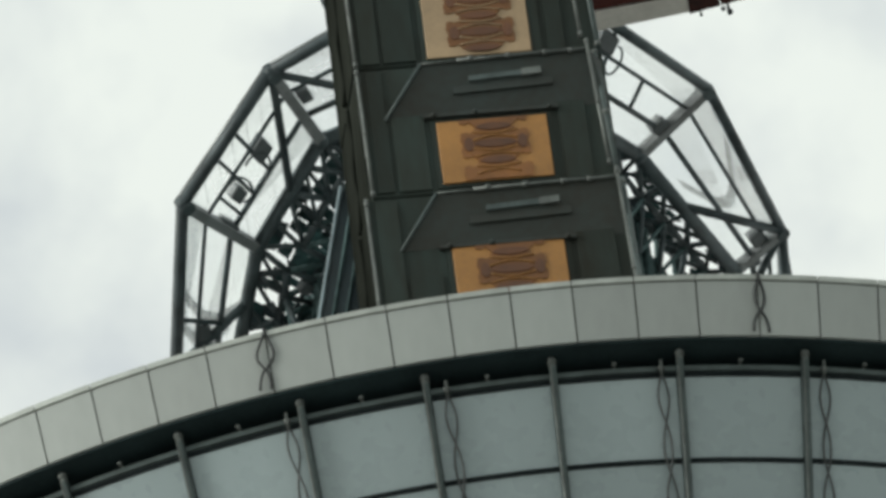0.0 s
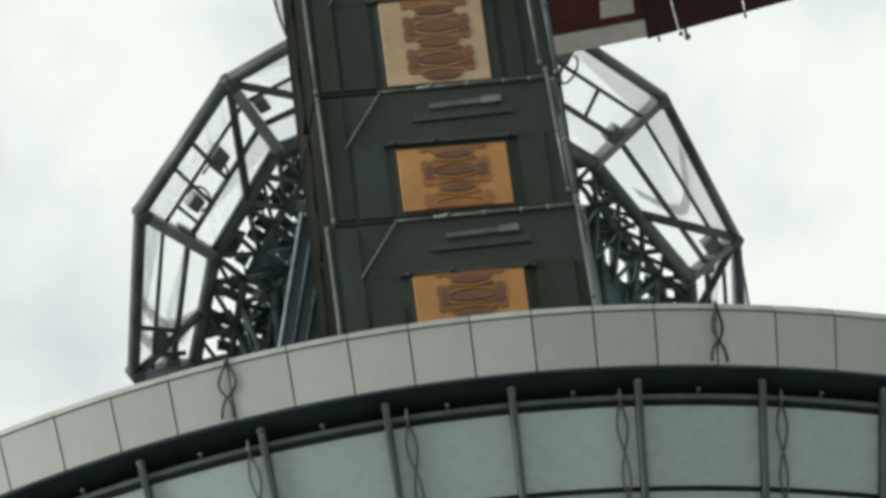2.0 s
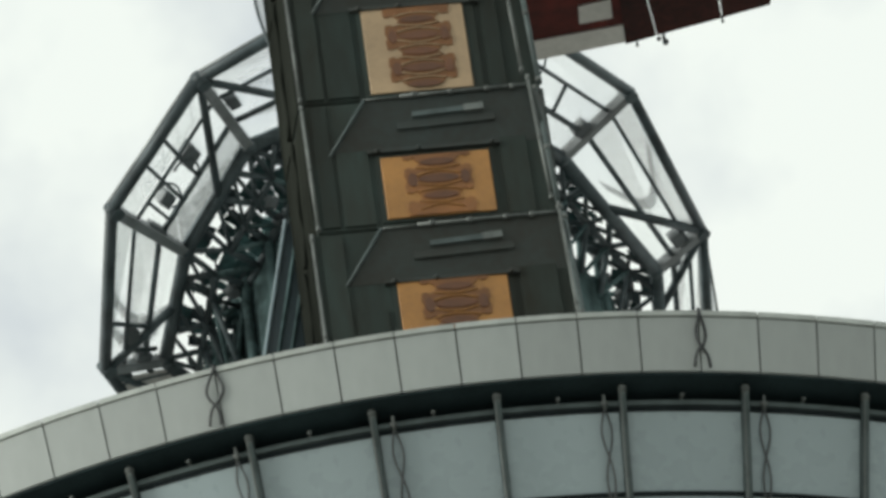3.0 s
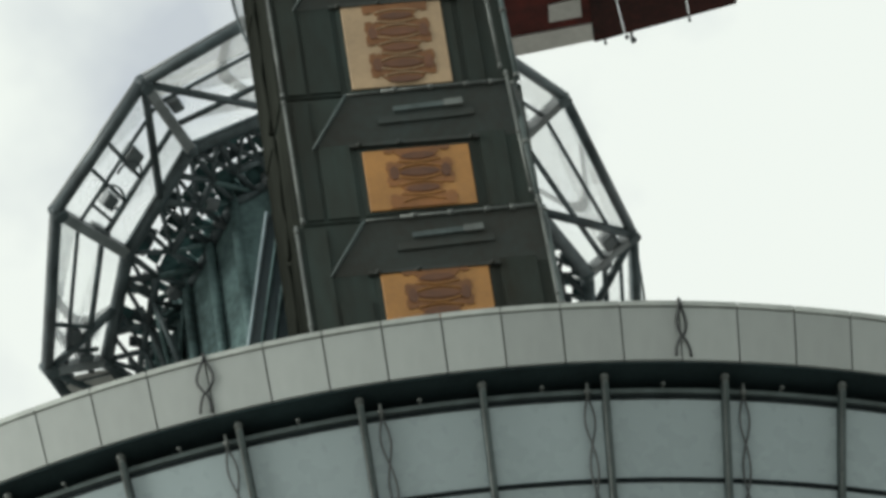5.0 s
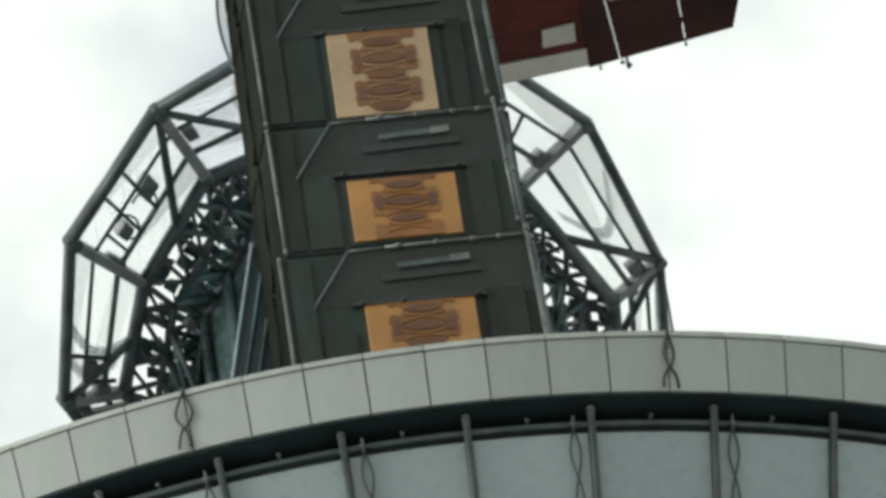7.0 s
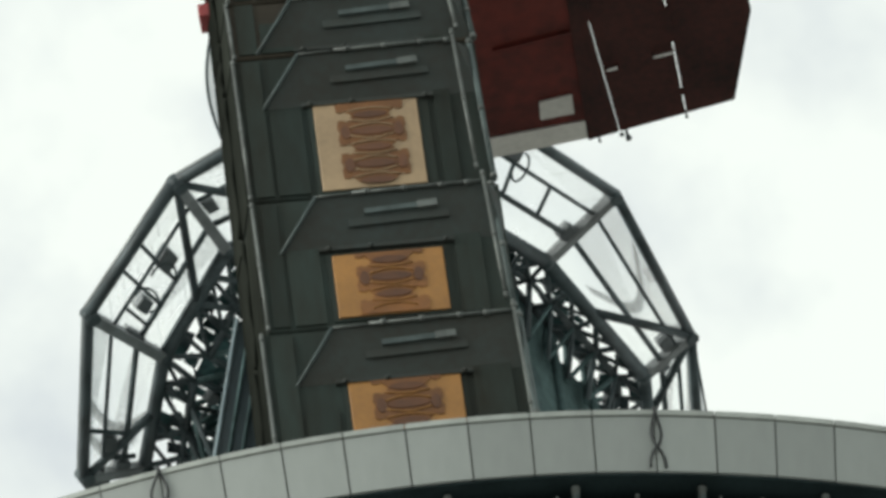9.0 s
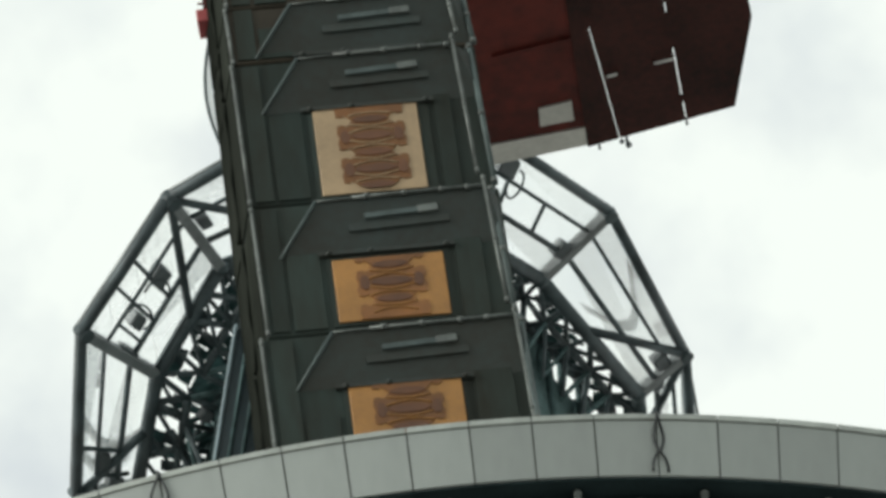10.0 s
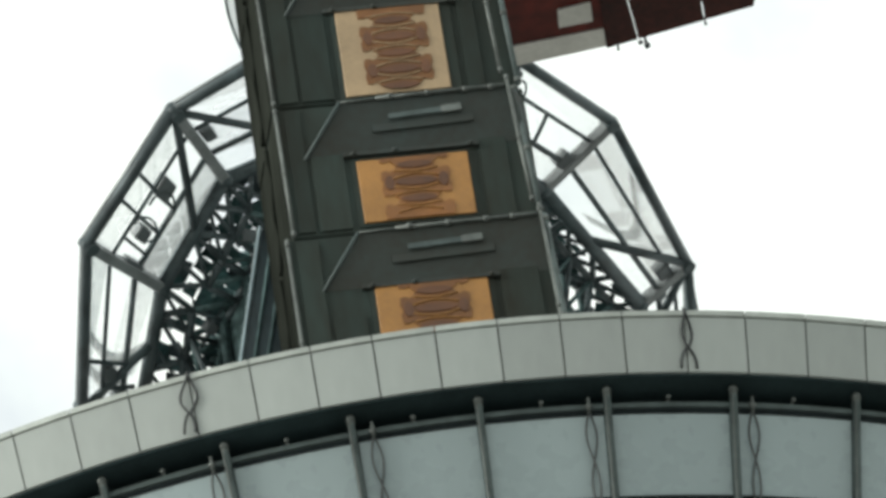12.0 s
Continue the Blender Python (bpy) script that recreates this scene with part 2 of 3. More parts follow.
band(bm, ((0.3, Z_TOP - 1.0), (R_FOOT - 0.31, Z_TOP - 1.0), (R_FOOT - 0.31, Z_TOP - 0.75), (0.3, Z_TOP - 0.75)), 0, FULL, 120)
part("roof", bm, M_CONCRETE, building, "grey flat concrete roof")
bm = bmesh.new()
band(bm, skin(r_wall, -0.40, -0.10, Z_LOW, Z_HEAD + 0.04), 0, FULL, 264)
part("drum_wall", bm, M_SHADE, building, "dark backing wall behind the glass")
# set-back wall and sill added to deepen the dark band, coloured as shade
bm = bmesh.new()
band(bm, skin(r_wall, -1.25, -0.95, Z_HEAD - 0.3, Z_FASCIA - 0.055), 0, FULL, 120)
part("recess_wall", bm, M_SHADE, building, "wall set back under the parapet, shade put into its near-black colour")
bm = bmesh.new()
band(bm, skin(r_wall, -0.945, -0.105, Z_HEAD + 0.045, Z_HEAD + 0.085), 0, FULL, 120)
part("recess_sill", bm, M_SHADE, building)
bm = bmesh.new()
band(bm, ((r_wall(Z_LOW) - 0.9, 0.0), (r_wall(Z_LOW) - 0.05, 0.0), (r_wall(Z_LOW) - 0.05, Z_LOW - 0.004), (r_wall(Z_LOW) - 0.9, Z_LOW - 0.004)), 0, FULL, 120)
part("shaft_wall", bm, M_CONCRETE, building, "grey concrete shaft wall")
# head rail and transoms
for z, d, h, mat in ((Z_HEAD + 0.085, 0.02, 0.075, M_MULLION), (Z_HEAD, 0.0, 0.065, M_TRANSOM), (Z_BAR, 0.0, 0.065, M_TRANSOM), (Z_BAR - 1.75, 0.0, 0.065, M_TRANSOM)):
    bm = bmesh.new()
    band(bm, skin(r_wall, -0.09, d, z - h / 2, z + h / 2), -radians(70), radians(70), 110)
    part("transom", bm, mat, building)

# parapet coping and panels
bm = bmesh.new()
band(bm, skin(r_rim, -0.34, 0.025, Z_TOP - 0.085, Z_TOP), A0 + 30.005 * STEP, A0 - 30.005 * STEP + FULL, 200)
part("coping", bm, M_COPING, building, "pale metal coping strip")
AXIS = Vector((CX, CY, 0))


def turned(a):
    """Turn about the drum's axis by the angle a, seen from the drum's nearest side."""
    return Matrix.Translation(AXIS) @ Matrix.Rotation(a, 4, "Z") @ Matrix.Translation(-AXIS)


def drum_piece(name, section, span, mat, n=3, edge=0.0):
    bm = bmesh.new()
    band(bm, section, -span / 2, span / 2, n)
    if edge:
        bmesh.ops.bevel(bm, geom=[e for e in bm.edges if e.is_manifold and e.calc_face_angle(0) > 0.8], offset=edge, segments=1, affect="EDGES")
    return mesh_of(name, bm, mat)


# ---- mullions, caps, panes ----
BAY = radians(5.75)
B0 = radians(3.72)
Z_ROWS = ((Z_BAR + 0.036, Z_HEAD - 0.036), (Z_BAR - 1.714, Z_BAR - 0.036), (Z_LOW + 0.01, Z_BAR - 1.786))


def on_wall(x, d, z):
    """Point by the wall's nearest line: x metres along it, d proud of its face."""
    return on_drum(x / r_wall(z), r_wall(z) + d, z)


mull_bm = bmesh.new()
bar(mull_bm, on_wall(0, 0.03, Z_LOW + 0.02), on_wall(0, 0.03, Z_CAP - 0.06), 0.118, 0.20, (0, -1, 0))
bevelled(mull_bm, 0.03)
mull_mesh = mesh_of("mullion", mull_bm, M_MULLION)
rib_bm = bmesh.new()
rod(rib_bm, on_wall(-0.03, 0.13, Z_LOW + 0.02), on_wall(-0.03, 0.13, Z_CAP - 0.12), 0.020, 8)
rib_mesh = mesh_of("mullion_rib", rib_bm, M_PIPE)
cap_bm = bmesh.new()
rod(cap_bm, on_wall(0, 0.04, Z_CAP - 0.10), on_wall(0, 0.05, Z_CAP - 0.02), 0.07, 12)
ball(cap_bm, on_wall(0, 0.06, Z_CAP), 0.085)
cap_mesh = mesh_of("cap", cap_bm, M_PIPE)
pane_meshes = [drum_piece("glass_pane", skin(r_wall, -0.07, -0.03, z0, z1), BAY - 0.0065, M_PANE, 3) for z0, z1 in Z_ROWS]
stud_bm = bmesh.new()
rod(stud_bm, on_wall(1.06, -0.96, Z_CAP - 0.12), on_wall(1.06, 0.04, Z_CAP - 0.12), 0.025, 8)
ball(stud_bm, on_wall(1.06, 0.05, Z_CAP - 0.12), 0.045)
stud_mesh = mesh_of("stud", stud_bm, M_PIPE)


def place(name, me, parent, m):
    ob = new(name, me)
    ob.parent = parent
    ob.matrix_local = m
    return ob


for k in range(-10, 11):
    m = turned(B0 + k * BAY)
    place("mullion", mull_mesh, building, m)
    place("mullion_rib", rib_mesh, building, m)
    place("cap", cap_mesh, building, m)
    place("stud", stud_mesh, building, m)
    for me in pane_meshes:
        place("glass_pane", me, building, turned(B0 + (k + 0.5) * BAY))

# ---- cables hung in open loops ----
def strand(bm, points, r, sides=6):
    """Round cord through a run of points."""
    rings = []
    for i, p in enumerate(points):
        d = (points[min(i + 1, len(points) - 1)] - points[max(i - 1, 0)]).normalized()
        s = d.cross(Vector((0.13, -1, 0.21))).normalized()
        u = d.cross(s)
        rings.append([bm.verts.new(p + s * (r * math.cos(t)) + u * (r * math.sin(t))) for t in (FULL * j / sides for j in range(sides))])
    for p, q in zip(rings, rings[1:]):
        for j in range(sides):
            f = bm.faces.new((p[j], p[(j + 1) % sides], q[(j + 1) % sides], q[j]))
            f.smooth = True
    bm.faces.new(rings[0])
    bm.faces.new(rings[-1][::-1])


def loops(bm, a, shape, out, z0, z1, width, pitch, cord, drift=0.0):
    """Two cords that cross at every pitch from z0 down to z1, out in front of a leaning wall."""
    n = max(8, int(abs(z0 - z1) / pitch * 12))
    for side in (-1, 1):
        pts = []
        for i in range(n + 1):
            f = i / n
            z = z0 + (z1 - z0) * f
            s = math.sin(math.pi * (z0 - z) / pitch) * width / 2 * side * (1 + 0.15 * math.sin(3.1 * z))
            r = shape(z) + out
            pts.append(on_drum(a + (s + drift * f) / r, r, z) + Vector((0, 0.008 * side, 0)))
        strand(bm, pts, cord)


for k, off in ((-2, -0.27), (-1, 0.35), (1, -0.33), (2, 0.33)):
    rope = thing("looped_cable", "grey looped cable hanging in front of a glass pane", "cable", "cables on the glass")
    bm = bmesh.new()
    a = B0 + k * BAY + off / R_CAP
    loops(bm, a, r_wall, 0.06, Z_HEAD - 0.02, Z_BAR - 1.6, 0.16, 0.80, 0.021, 0.05)
    part("cord", bm, M_CABLE_PALE, rope)
    bm = bmesh.new()
    rod(bm, on_drum(a, r_wall(Z_HEAD) + 0.06, Z_HEAD - 0.06), on_drum(a, r_wall(Z_HEAD) + 0.16, Z_HEAD + 0.20), 0.03, 8)
    rod(bm, on_drum(a - 0.06 / R_CAP, r_wall(Z_HEAD) + 0.10, Z_HEAD + 0.06), on_drum(a + 0.06 / R_CAP, r_wall(Z_HEAD) + 0.10, Z_HEAD + 0.06), 0.035, 8)
    part("hanger", bm, M_PIPE, rope)

for a, flip in ((A0 - 5 * STEP, 1), (A0 + 3 * STEP, -1)):
    rope = thing("looped_cable", "dark looped cable hung over the parapet edge", "cable", "cables over the parapet")
    bm = bmesh.new()
    # a long teardrop, pinched, then a small loop left open at its foot
    wide, tight = (0.30, 0.20) if flip > 0 else (0.17, 0.27)
    for side in (-1, 1):
        line = []
        for i in range(19):
            f = i / 18
            z = Z_TOP + 0.01 - 1.03 * f
            w = wide * math.sin(math.pi * (f / 0.66) ** 1.5) if f < 0.66 else tight * math.sin(math.pi * 0.55 * (f - 0.66) / 0.34) ** 0.6
            line.append(on_drum(a + (side * w / 2 + 0.02 - 0.16 * f * max(0, flip)) / R_RIM, r_rim(z) + 0.045, z) + Vector((0, 0.012 * side, 0)))
        strand(bm, line, 0.025)
    part("cord", bm, M_CABLE, rope)
    bm = bmesh.new()
    rod(bm, on_drum(a, R_RIM - 0.30, Z_TOP + 0.02), on_drum(a, R_RIM + 0.06, Z_TOP + 0.02), 0.026, 8)
    part("hook", bm, M_CABLE, rope)

# ---- dark tower with storeys ----
F = Vector((1, 0.085, 0)).normalized()      # along the tower's front
B = Vector((-0.2, 1, 0)).normalized()     # from its front to its back
T0 = Vector((-0.04, 95.7, 0))
DEEP = 2.15


def on_tower(x, d, z):
    """Point on the tower: x across the front, d metres behind it, z up."""
    return T0 + F * (x / F.x) + B * d + Vector((0, 0, z))


def tower_box(bm, x0, x1, d0, d1, z0, z1):
    prism(bm, [on_tower(x, d, z0) for x, d in ((x0, d0), (x1, d0), (x1, d1), (x0, d1))], (0, 0, z1 - z0))


tower = thing("ornamented_tower", "dark grey-green clad tower with ochre ornament panels and galvanised pipes", "tower")
LEVELS = (86.58, 91.57, 94.78, 98.42, 99.85, 103.55)
PANELS = {0: (88.35, 90.20, M_OCHRE), 1: (91.75, 93.27, M_OCHRE), 2: (94.88, 97.03, M_TAN)}


PITCH = 0.83                    # one ornament unit


def clipped(points, board_x, d, z, foot, head):
    return [on_tower(board_x + x, d, min(head, max(foot, z + h))) for x, h in points]


def motif(bm, board_x, z, d, foot, head):
    """One ornament unit about the height z: a body with tall flared ends, joined to its neighbours by a narrow waist."""
    half = ((0.32, 0.42), (0.38, 0.34), (0.44, 0.27), (0.51, 0.32), (0.60, 0.30), (0.62, 0.12), (0.58, 0.0), (0.62, -0.12), (0.60, -0.30), (0.51, -0.32), (0.44, -0.27), (0.38, -0.34), (0.32, -0.42))
    outline = list(half) + [(-x, h) for x, h in half[::-1]]
    prism(bm, clipped(outline, board_x, d - 0.016, z, foot, head), B * 0.016)


def boss(bm, board_x, z, d, wide, high, foot, head):
    oval = [(wide * math.cos(FULL * q / 20), high * math.sin(FULL * q / 20)) for q in range(20)]
    prism(bm, clipped(oval, board_x, d - 0.03, z, foot, head), B * 0.014)


XL = (-2.50, -2.40, -2.44, -2.44, -2.44)   # left and right ends of each storey's front
XR = (2.08, 2.05, 2.00, 2.00, 2.00)
PIPE = (2.10, 1.94, 1.93, 1.93, 1.93)      # right corner pipe
LIP = (1.98, 1.78, 1.60, 1.60, 1.60)       # right end of each hood's lip
BACK = -2.50
for i, (z0, z1) in enumerate(zip(LEVELS, LEVELS[1:])):
    xl, xr, lip = XL[i], XR[i], LIP[i]
    # wall of the storey
    bm = bmesh.new()
    prism(bm, [on_tower(x, d, z0 + 0.012) for x, d in ((xl, 0), (xr, 0), (xr, DEEP), (BACK, DEEP))], (0, 0, z1 - z0 - 0.024))
    bmesh.ops.bevel(bm, geom=list(bm.edges), offset=0.03, segments=1, affect="EDGES")
    part("storey_wall", bm, M_RUST if i >= 3 else M_TOWER, tower)
    # raised cladding sheets on both sides of the ornament board
    for x0, x1, top in ((xl + 0.12, -1.98, 0.97), (-1.90, -1.32, 0.60), (1.10, lip - 0.20, 0.93)):
        bm = bmesh.new()
        tower_box(bm, x0, x1, -0.035, -0.002, z0 + 0.10, z0 + (z1 - z0) * top)
        part("cladding_sheet", bm, M_TOWER, tower)
    # hood under the next floor line, with a splayed end
    zf, zb = z1 - 0.27, z1 - 1.33
    pts = [on_tower(*p) for p in ((-1.31, -0.30, zf), (lip, -0.30, zf), (-1.31, 0.0, zf), (xr - 0.04, 0.0, zf), (-2.0, -0.003, zb), (xr - 0.04, -0.003, zb), (-1.75, -0.003, zb + 0.5))]
    bm = bmesh.new()
    for p in pts:
        bm.verts.new(p)
    bmesh.ops.convex_hull(bm, input=list(bm.verts))
    hood = part("hood", bm, M_HOOD, tower, "sloped dark sheet-metal hood")

    def slope(x, f, lift=0.0):
        """Point on the hood's sloping face, f from its foot to its lip."""
        return on_tower(x, -0.30 * f - lift, zb + (zf - zb) * f - lift * 0.3)

    bm = bmesh.new()
    rod(bm, slope(-2.0, 0.0, 0.02), slope(-1.31, 1.0, 0.02), 0.032, 8)
    part("edge_strip", bm, M_MULLION, hood)
    bm = bmesh.new()
    rod(bm, on_tower(-0.66, -0.34, zf + 0.0), on_tower(lip - 0.10, -0.34, zf + 0.03), 0.034, 8)
    rod(bm, on_tower(-1.31, -0.32, zf - 0.01), on_tower(-0.60, -0.33, zf), 0.020, 8)
    for x in (-0.4, 0.28, 0.95, 1.42):
        rod(bm, on_tower(x - 0.05, -0.34, zf + 0.01), on_tower(x + 0.05, -0.34, zf + 0.01), 0.055, 8)
    part("rail_pipe", bm, M_PIPE, tower, "galvanised pipe along the hood's lip")
    # lamp strip on the hood
    bm = bmesh.new()
    bar(bm, slope(-0.45, 0.66, 0.015), slope(0.52, 0.70, 0.015), 0.04, 0.13)
    bevelled(bm, 0.008)
    lamp = part("lamp_strip", bm, M_MULLION, tower, "dull grey unlit lamp strip")
    bm = bmesh.new()
    bar(bm, slope(0.50, 0.70, 0.02), slope(0.86, 0.72, 0.02), 0.05, 0.17)
    bevelled(bm, 0.01)
    part("lamp_end", bm, M_PIPE, lamp)
    bm = bmesh.new()
    bar(bm, slope(-0.75, 0.50, 0.004), slope(1.05, 0.55, 0.004), 0.02, 0.26)
    part("lamp_tray", bm, M_HOOD, lamp)
    # shallow frame line above the board
    bm = bmesh.new()
    bar(bm, on_tower(-1.32, -0.04, zb - 0.02), on_tower(1.10, -0.04, zb - 0.02), 0.09, 0.09)
    for x in (-1.15, -0.4, 0.95):
        ball(bm, on_tower(x, -0.09, zb - 0.03), 0.055)
    part("lintel", bm, M_HOOD, tower)
    # corner pipes with collars
    for x, d, r, mat in ((xl, -0.03, 0.034, M_PIPE), (lip - 0.02, -0.37, 0.032, M_PIPE), (PIPE[i], -0.06, 0.050, M_MULLION)):
        bm = bmesh.new()
        lean = 0.05 if x > 0 else 0.02
        rod(bm, on_tower(x + lean, d, z0 + 0.02), on_tower(x - lean, d, z1 - 0.03), r, 10)
        pipe = part("corner_pipe", bm, mat, tower)
        for f in (0.03, 0.5, 0.97):
            p, q = on_tower(x + lean * (1 - 2 * f), d, z0 + (z1 - z0) * f - 0.05), on_tower(x + lean * (1 - 2 * f), d, z0 + (z1 - z0) * f + 0.05)
            bm = bmesh.new()
            rod(bm, p, q, r * 1.28, 10)
            part("collar", bm, M_PIPE, pipe)
    # flank sheets and a conduit
    for d0, d1 in ((0.10, 0.98), (1.02, DEEP - 0.06)):
        bm = bmesh.new()
        f0, f1 = (xl + (BACK - xl) * d / DEEP for d in (d0, d1))
        prism(bm, [on_tower(x, d, z0 + 0.05) for x, d in ((f0 - 0.025, d0), (f0 - 0.003, d0), (f1 - 0.003, d1), (f1 - 0.025, d1))], (0, 0, z1 - z0 - 0.11))
        part("flank_sheet", bm, M_FLANK, tower)
    for k, d in enumerate((1.0,)):
        bm = bmesh.new()
        pts = [on_tower((xl + BACK) / 2 - 0.04 - 0.03 * math.sin(2.3 * f * 6 + k + i), d + 0.05 * math.sin(5 * f + k), z0 + 0.1 + (z1 - z0 - 0.2) * f) for f in (0, 0.15, 0.3, 0.45, 0.6, 0.75, 0.9, 1.0)]
        strand(bm, pts, 0.03 if k else 0.05)
        part("flank_conduit", bm, M_FLANK, tower)
    # ornament board
    if i in PANELS:
        p0, p1, mat = PANELS[i]
        bm = bmesh.new()
        tower_box(bm, -1.20, 0.98, -0.028, -0.004, p0 - 0.07, p1 + 0.08)
        part("board_frame", bm, M_TOWER, tower)
        bm = bmesh.new()
        tower_box(bm, -1.11, 0.78 if i == 2 else 0.87, -0.06, -0.03, p0, p1)
        bmesh.ops.bevel(bm, geom=list(bm.edges), offset=0.012, segments=1, affect="EDGES")
        board = part("ornament_board", bm, mat, tower, "ochre board with brown fretwork ornament")
        foot, head = p0 + 0.02, p1 - 0.02
        for u in range(-1, math.ceil((p1 - p0) / PITCH)):
            zu = p1 - (0.76 if i == 2 else 0.64) - u * PITCH
            if zu < p0 - 0.25:
                continue
            bm = bmesh.new()
            motif(bm, -0.10, zu, -0.062, foot, head)
            fret = part("fretwork", bm, M_UMBER, board, "brown curved fretwork")
            for x, dz, wide, high in ((-0.10, 0.0, 0.37, 0.10), (-0.10, -0.415, 0.31, 0.085), (-0.58, 0.0, 0.085, 0.17), (0.38, 0.0, 0.085, 0.17)):
                if foot + 0.04 < zu + dz < head - 0.04:
                    bm = bmesh.new()
                    boss(bm, x, zu + dz, -0.066, wide, high, foot, head)
                    part("boss", bm, M_BROWN, fret)
            for dz, sag in ((0.15, 0.09), (-0.15, -0.09), (0.27, -0.06), (-0.27, 0.06)):
                if foot + 0.1 < zu + dz < head - 0.1:
                    bm = bmesh.new()
                    strand(bm, [on_tower(-0.10 + 0.40 * (q / 6 - 1), -0.088, zu + dz + sag * (math.cos(math.pi / 2 * (q / 6 - 1)) - 0.6)) for q in range(13)], 0.015, 5)
                    part("pale_line", bm, mat, board)

# ---- leaning clad panel beside the tower ----
wing = thing("leaning_wing_panel", "blue-grey clad panel leaning against the tower flank", "panel")
bm = bmesh.new()
prism(bm, [(-3.06, 97.9, 94.15), (-4.40, 97.6, 87.45), (-2.2, 98.0, 87.45), (-2.2, 98.1, 94.6)], (0.0, 0.12, 0.0))
part("sheet", bm, M_SLATE, wing)
for k in (1, 2):
    bm = bmesh.new()
    o = Vector((0.24 * k, 0.02 * k - 0.02, 0))
    rod(bm, Vector((-3.06, 97.88, 94.15)) + o, Vector((-4.40, 97.58, 87.45)) + o, 0.035, 8)
    part("seam", bm, M_TEAL, wing)
bm = bmesh.new()
rod(bm, (-3.06, 97.86, 94.2), (-4.40, 97.56, 87.45), 0.04, 8)
part("edge_tube", bm, M_EDGE, wing, "pale blue-grey edge tube")

# ---- red platform ----
platform = thing("red_platform", "dark red painted steel platform behind the tower", "platform")
ZR = 101.41
# three deck plates with open slits between them
for plate in (((3.78, 96.6), (3.920, 96.58), (4.494, 101.98), (3.88, 102.09)),
              ((3.940, 96.57), (5.529, 96.48), (5.811, 101.74), (4.514, 101.97)),
              ((5.548, 96.48), (7.05, 96.4), (7.27, 99.2), (6.78, 101.56), (5.832, 101.73))):
    bm = bmesh.new()
    prism(bm, [(x, y, ZR) for x, y in plate], (0, 0, 0.12))
    part("deck_plate", bm, M_MAROON, platform, "dark maroon deck plate")
for x0, y0, x1, y1 in ((3.93, 96.6, 4.17, 98.84), (5.655, 98.75, 5.71, 99.72), (5.783, 101.02, 5.795, 101.2)):
    bm = bmesh.new()
    bar(bm, (x0, y0, ZR - 0.012), (x1, y1, ZR - 0.012), 0.14, 0.02)
    part("cover_strip", bm, M_MAROON, platform)
for y in (97.3, 98.6):
    bm = bmesh.new()
    bar(bm, (3.8, y + 0.05, ZR + 0.20), (6.85, y - 0.1, ZR + 0.20), 0.10, 0.16)
    part("joist", bm, M_MAROON, platform)
bm = bmesh.new()
prism(bm, [(-2.2, 97.2, ZR + 0.05), (3.95, 96.6, ZR + 0.05), (3.95, 101.55, ZR + 0.05), (-2.2, 101.9, ZR + 0.05)], (0, 0, 0.37))
part("inner_deck", bm, M_RED, platform, "faded red inner deck")
bm = bmesh.new()
prism(bm, [(-2.2, 101.92, ZR + 0.02), (3.92, 101.57, ZR + 0.02), (3.92, 102.05, ZR + 0.02), (-2.2, 102.6, ZR + 0.02)], (0, 0, 0.35))
part("edge_board", bm, M_OFFWHITE, platform, "grubby off-white edge board")
bm = bmesh.new()
prism(bm, [(3.04, 100.86, ZR), (3.68, 100.78, ZR), (3.68, 101.30, ZR), (3.02, 101.34, ZR)], (0, 0, 0.046))
part("hatch", bm, M_OFFWHITE, platform, "pale square hatch")
for x0, y0, x1, y1 in ((2.3, 99.3, 3.8, 99.1),):
    bm = bmesh.new()
    bar(bm, (x0, y0, ZR + 0.02), (x1, y1, ZR + 0.02), 0.08, 0.07)
    part("deck_rib", bm, M_RED, platform)
for pts in (((4.40, 100.15), (4.60, 100.12)), ((5.32, 99.98), (5.70, 99.93))):
    bm = bmesh.new()
    (x0, y0), (x1, y1) = pts
    rod(bm, (x0, y0, ZR - 0.10), (x1, y1, ZR - 0.10), 0.024, 8)
    tube = part("white_tube", bm, M_WHITE, platform, "thin white painted tube")
    bm = bmesh.new()
    rod(bm, (x0, y0, ZR - 0.10), (x0, y0, ZR + 0.01), 0.02, 6)
    rod(bm, (x1, y1, ZR - 0.10), (x1, y1, ZR + 0.01), 0.02, 6)
    part("clip", bm, M_MAROON, tube)
bm = bmesh.new()
rod(bm, (4.64, 102.02, ZR + 0.1), (4.64, 102.05, ZR - 0.2), 0.03, 8)
ball(bm, (4.66, 102.05, ZR - 0.13), 0.065)
ball(bm, (4.54, 102.02, ZR - 0.05), 0.05)
part("hook_block", bm, M_EQUIP, platform)
for x, y in ((5.82, 101.72), (4.1, 102.04)):
    bm = bmesh.new()
    rod(bm, (x, y, ZR + 0.05), (x, y + 0.02, ZR - 0.09), 0.02, 8)
    ball(bm, (x, y + 0.02, ZR - 0.10), 0.034)
    part("edge_fitting", bm, M_EQUIP, platform)
bm = bmesh.new()
box(bm, (-3.10, 97.18, ZR - 0.02), (-2.74, 97.66, ZR + 0.32))
bevelled(bm, 0.02)
part("end_box", bm, M_REDBOX, platform, "small red box at the platform's end")
bm = bmesh.new()
rod(bm, (-2.9, 97.2, ZR + 0.3), (-2.9, 97.05, ZR + 1.6), 0.03, 8)
rod(bm, (-2.75, 97.4, ZR + 0.2), (-1.9, 97.6, ZR + 0.2), 0.06, 8)
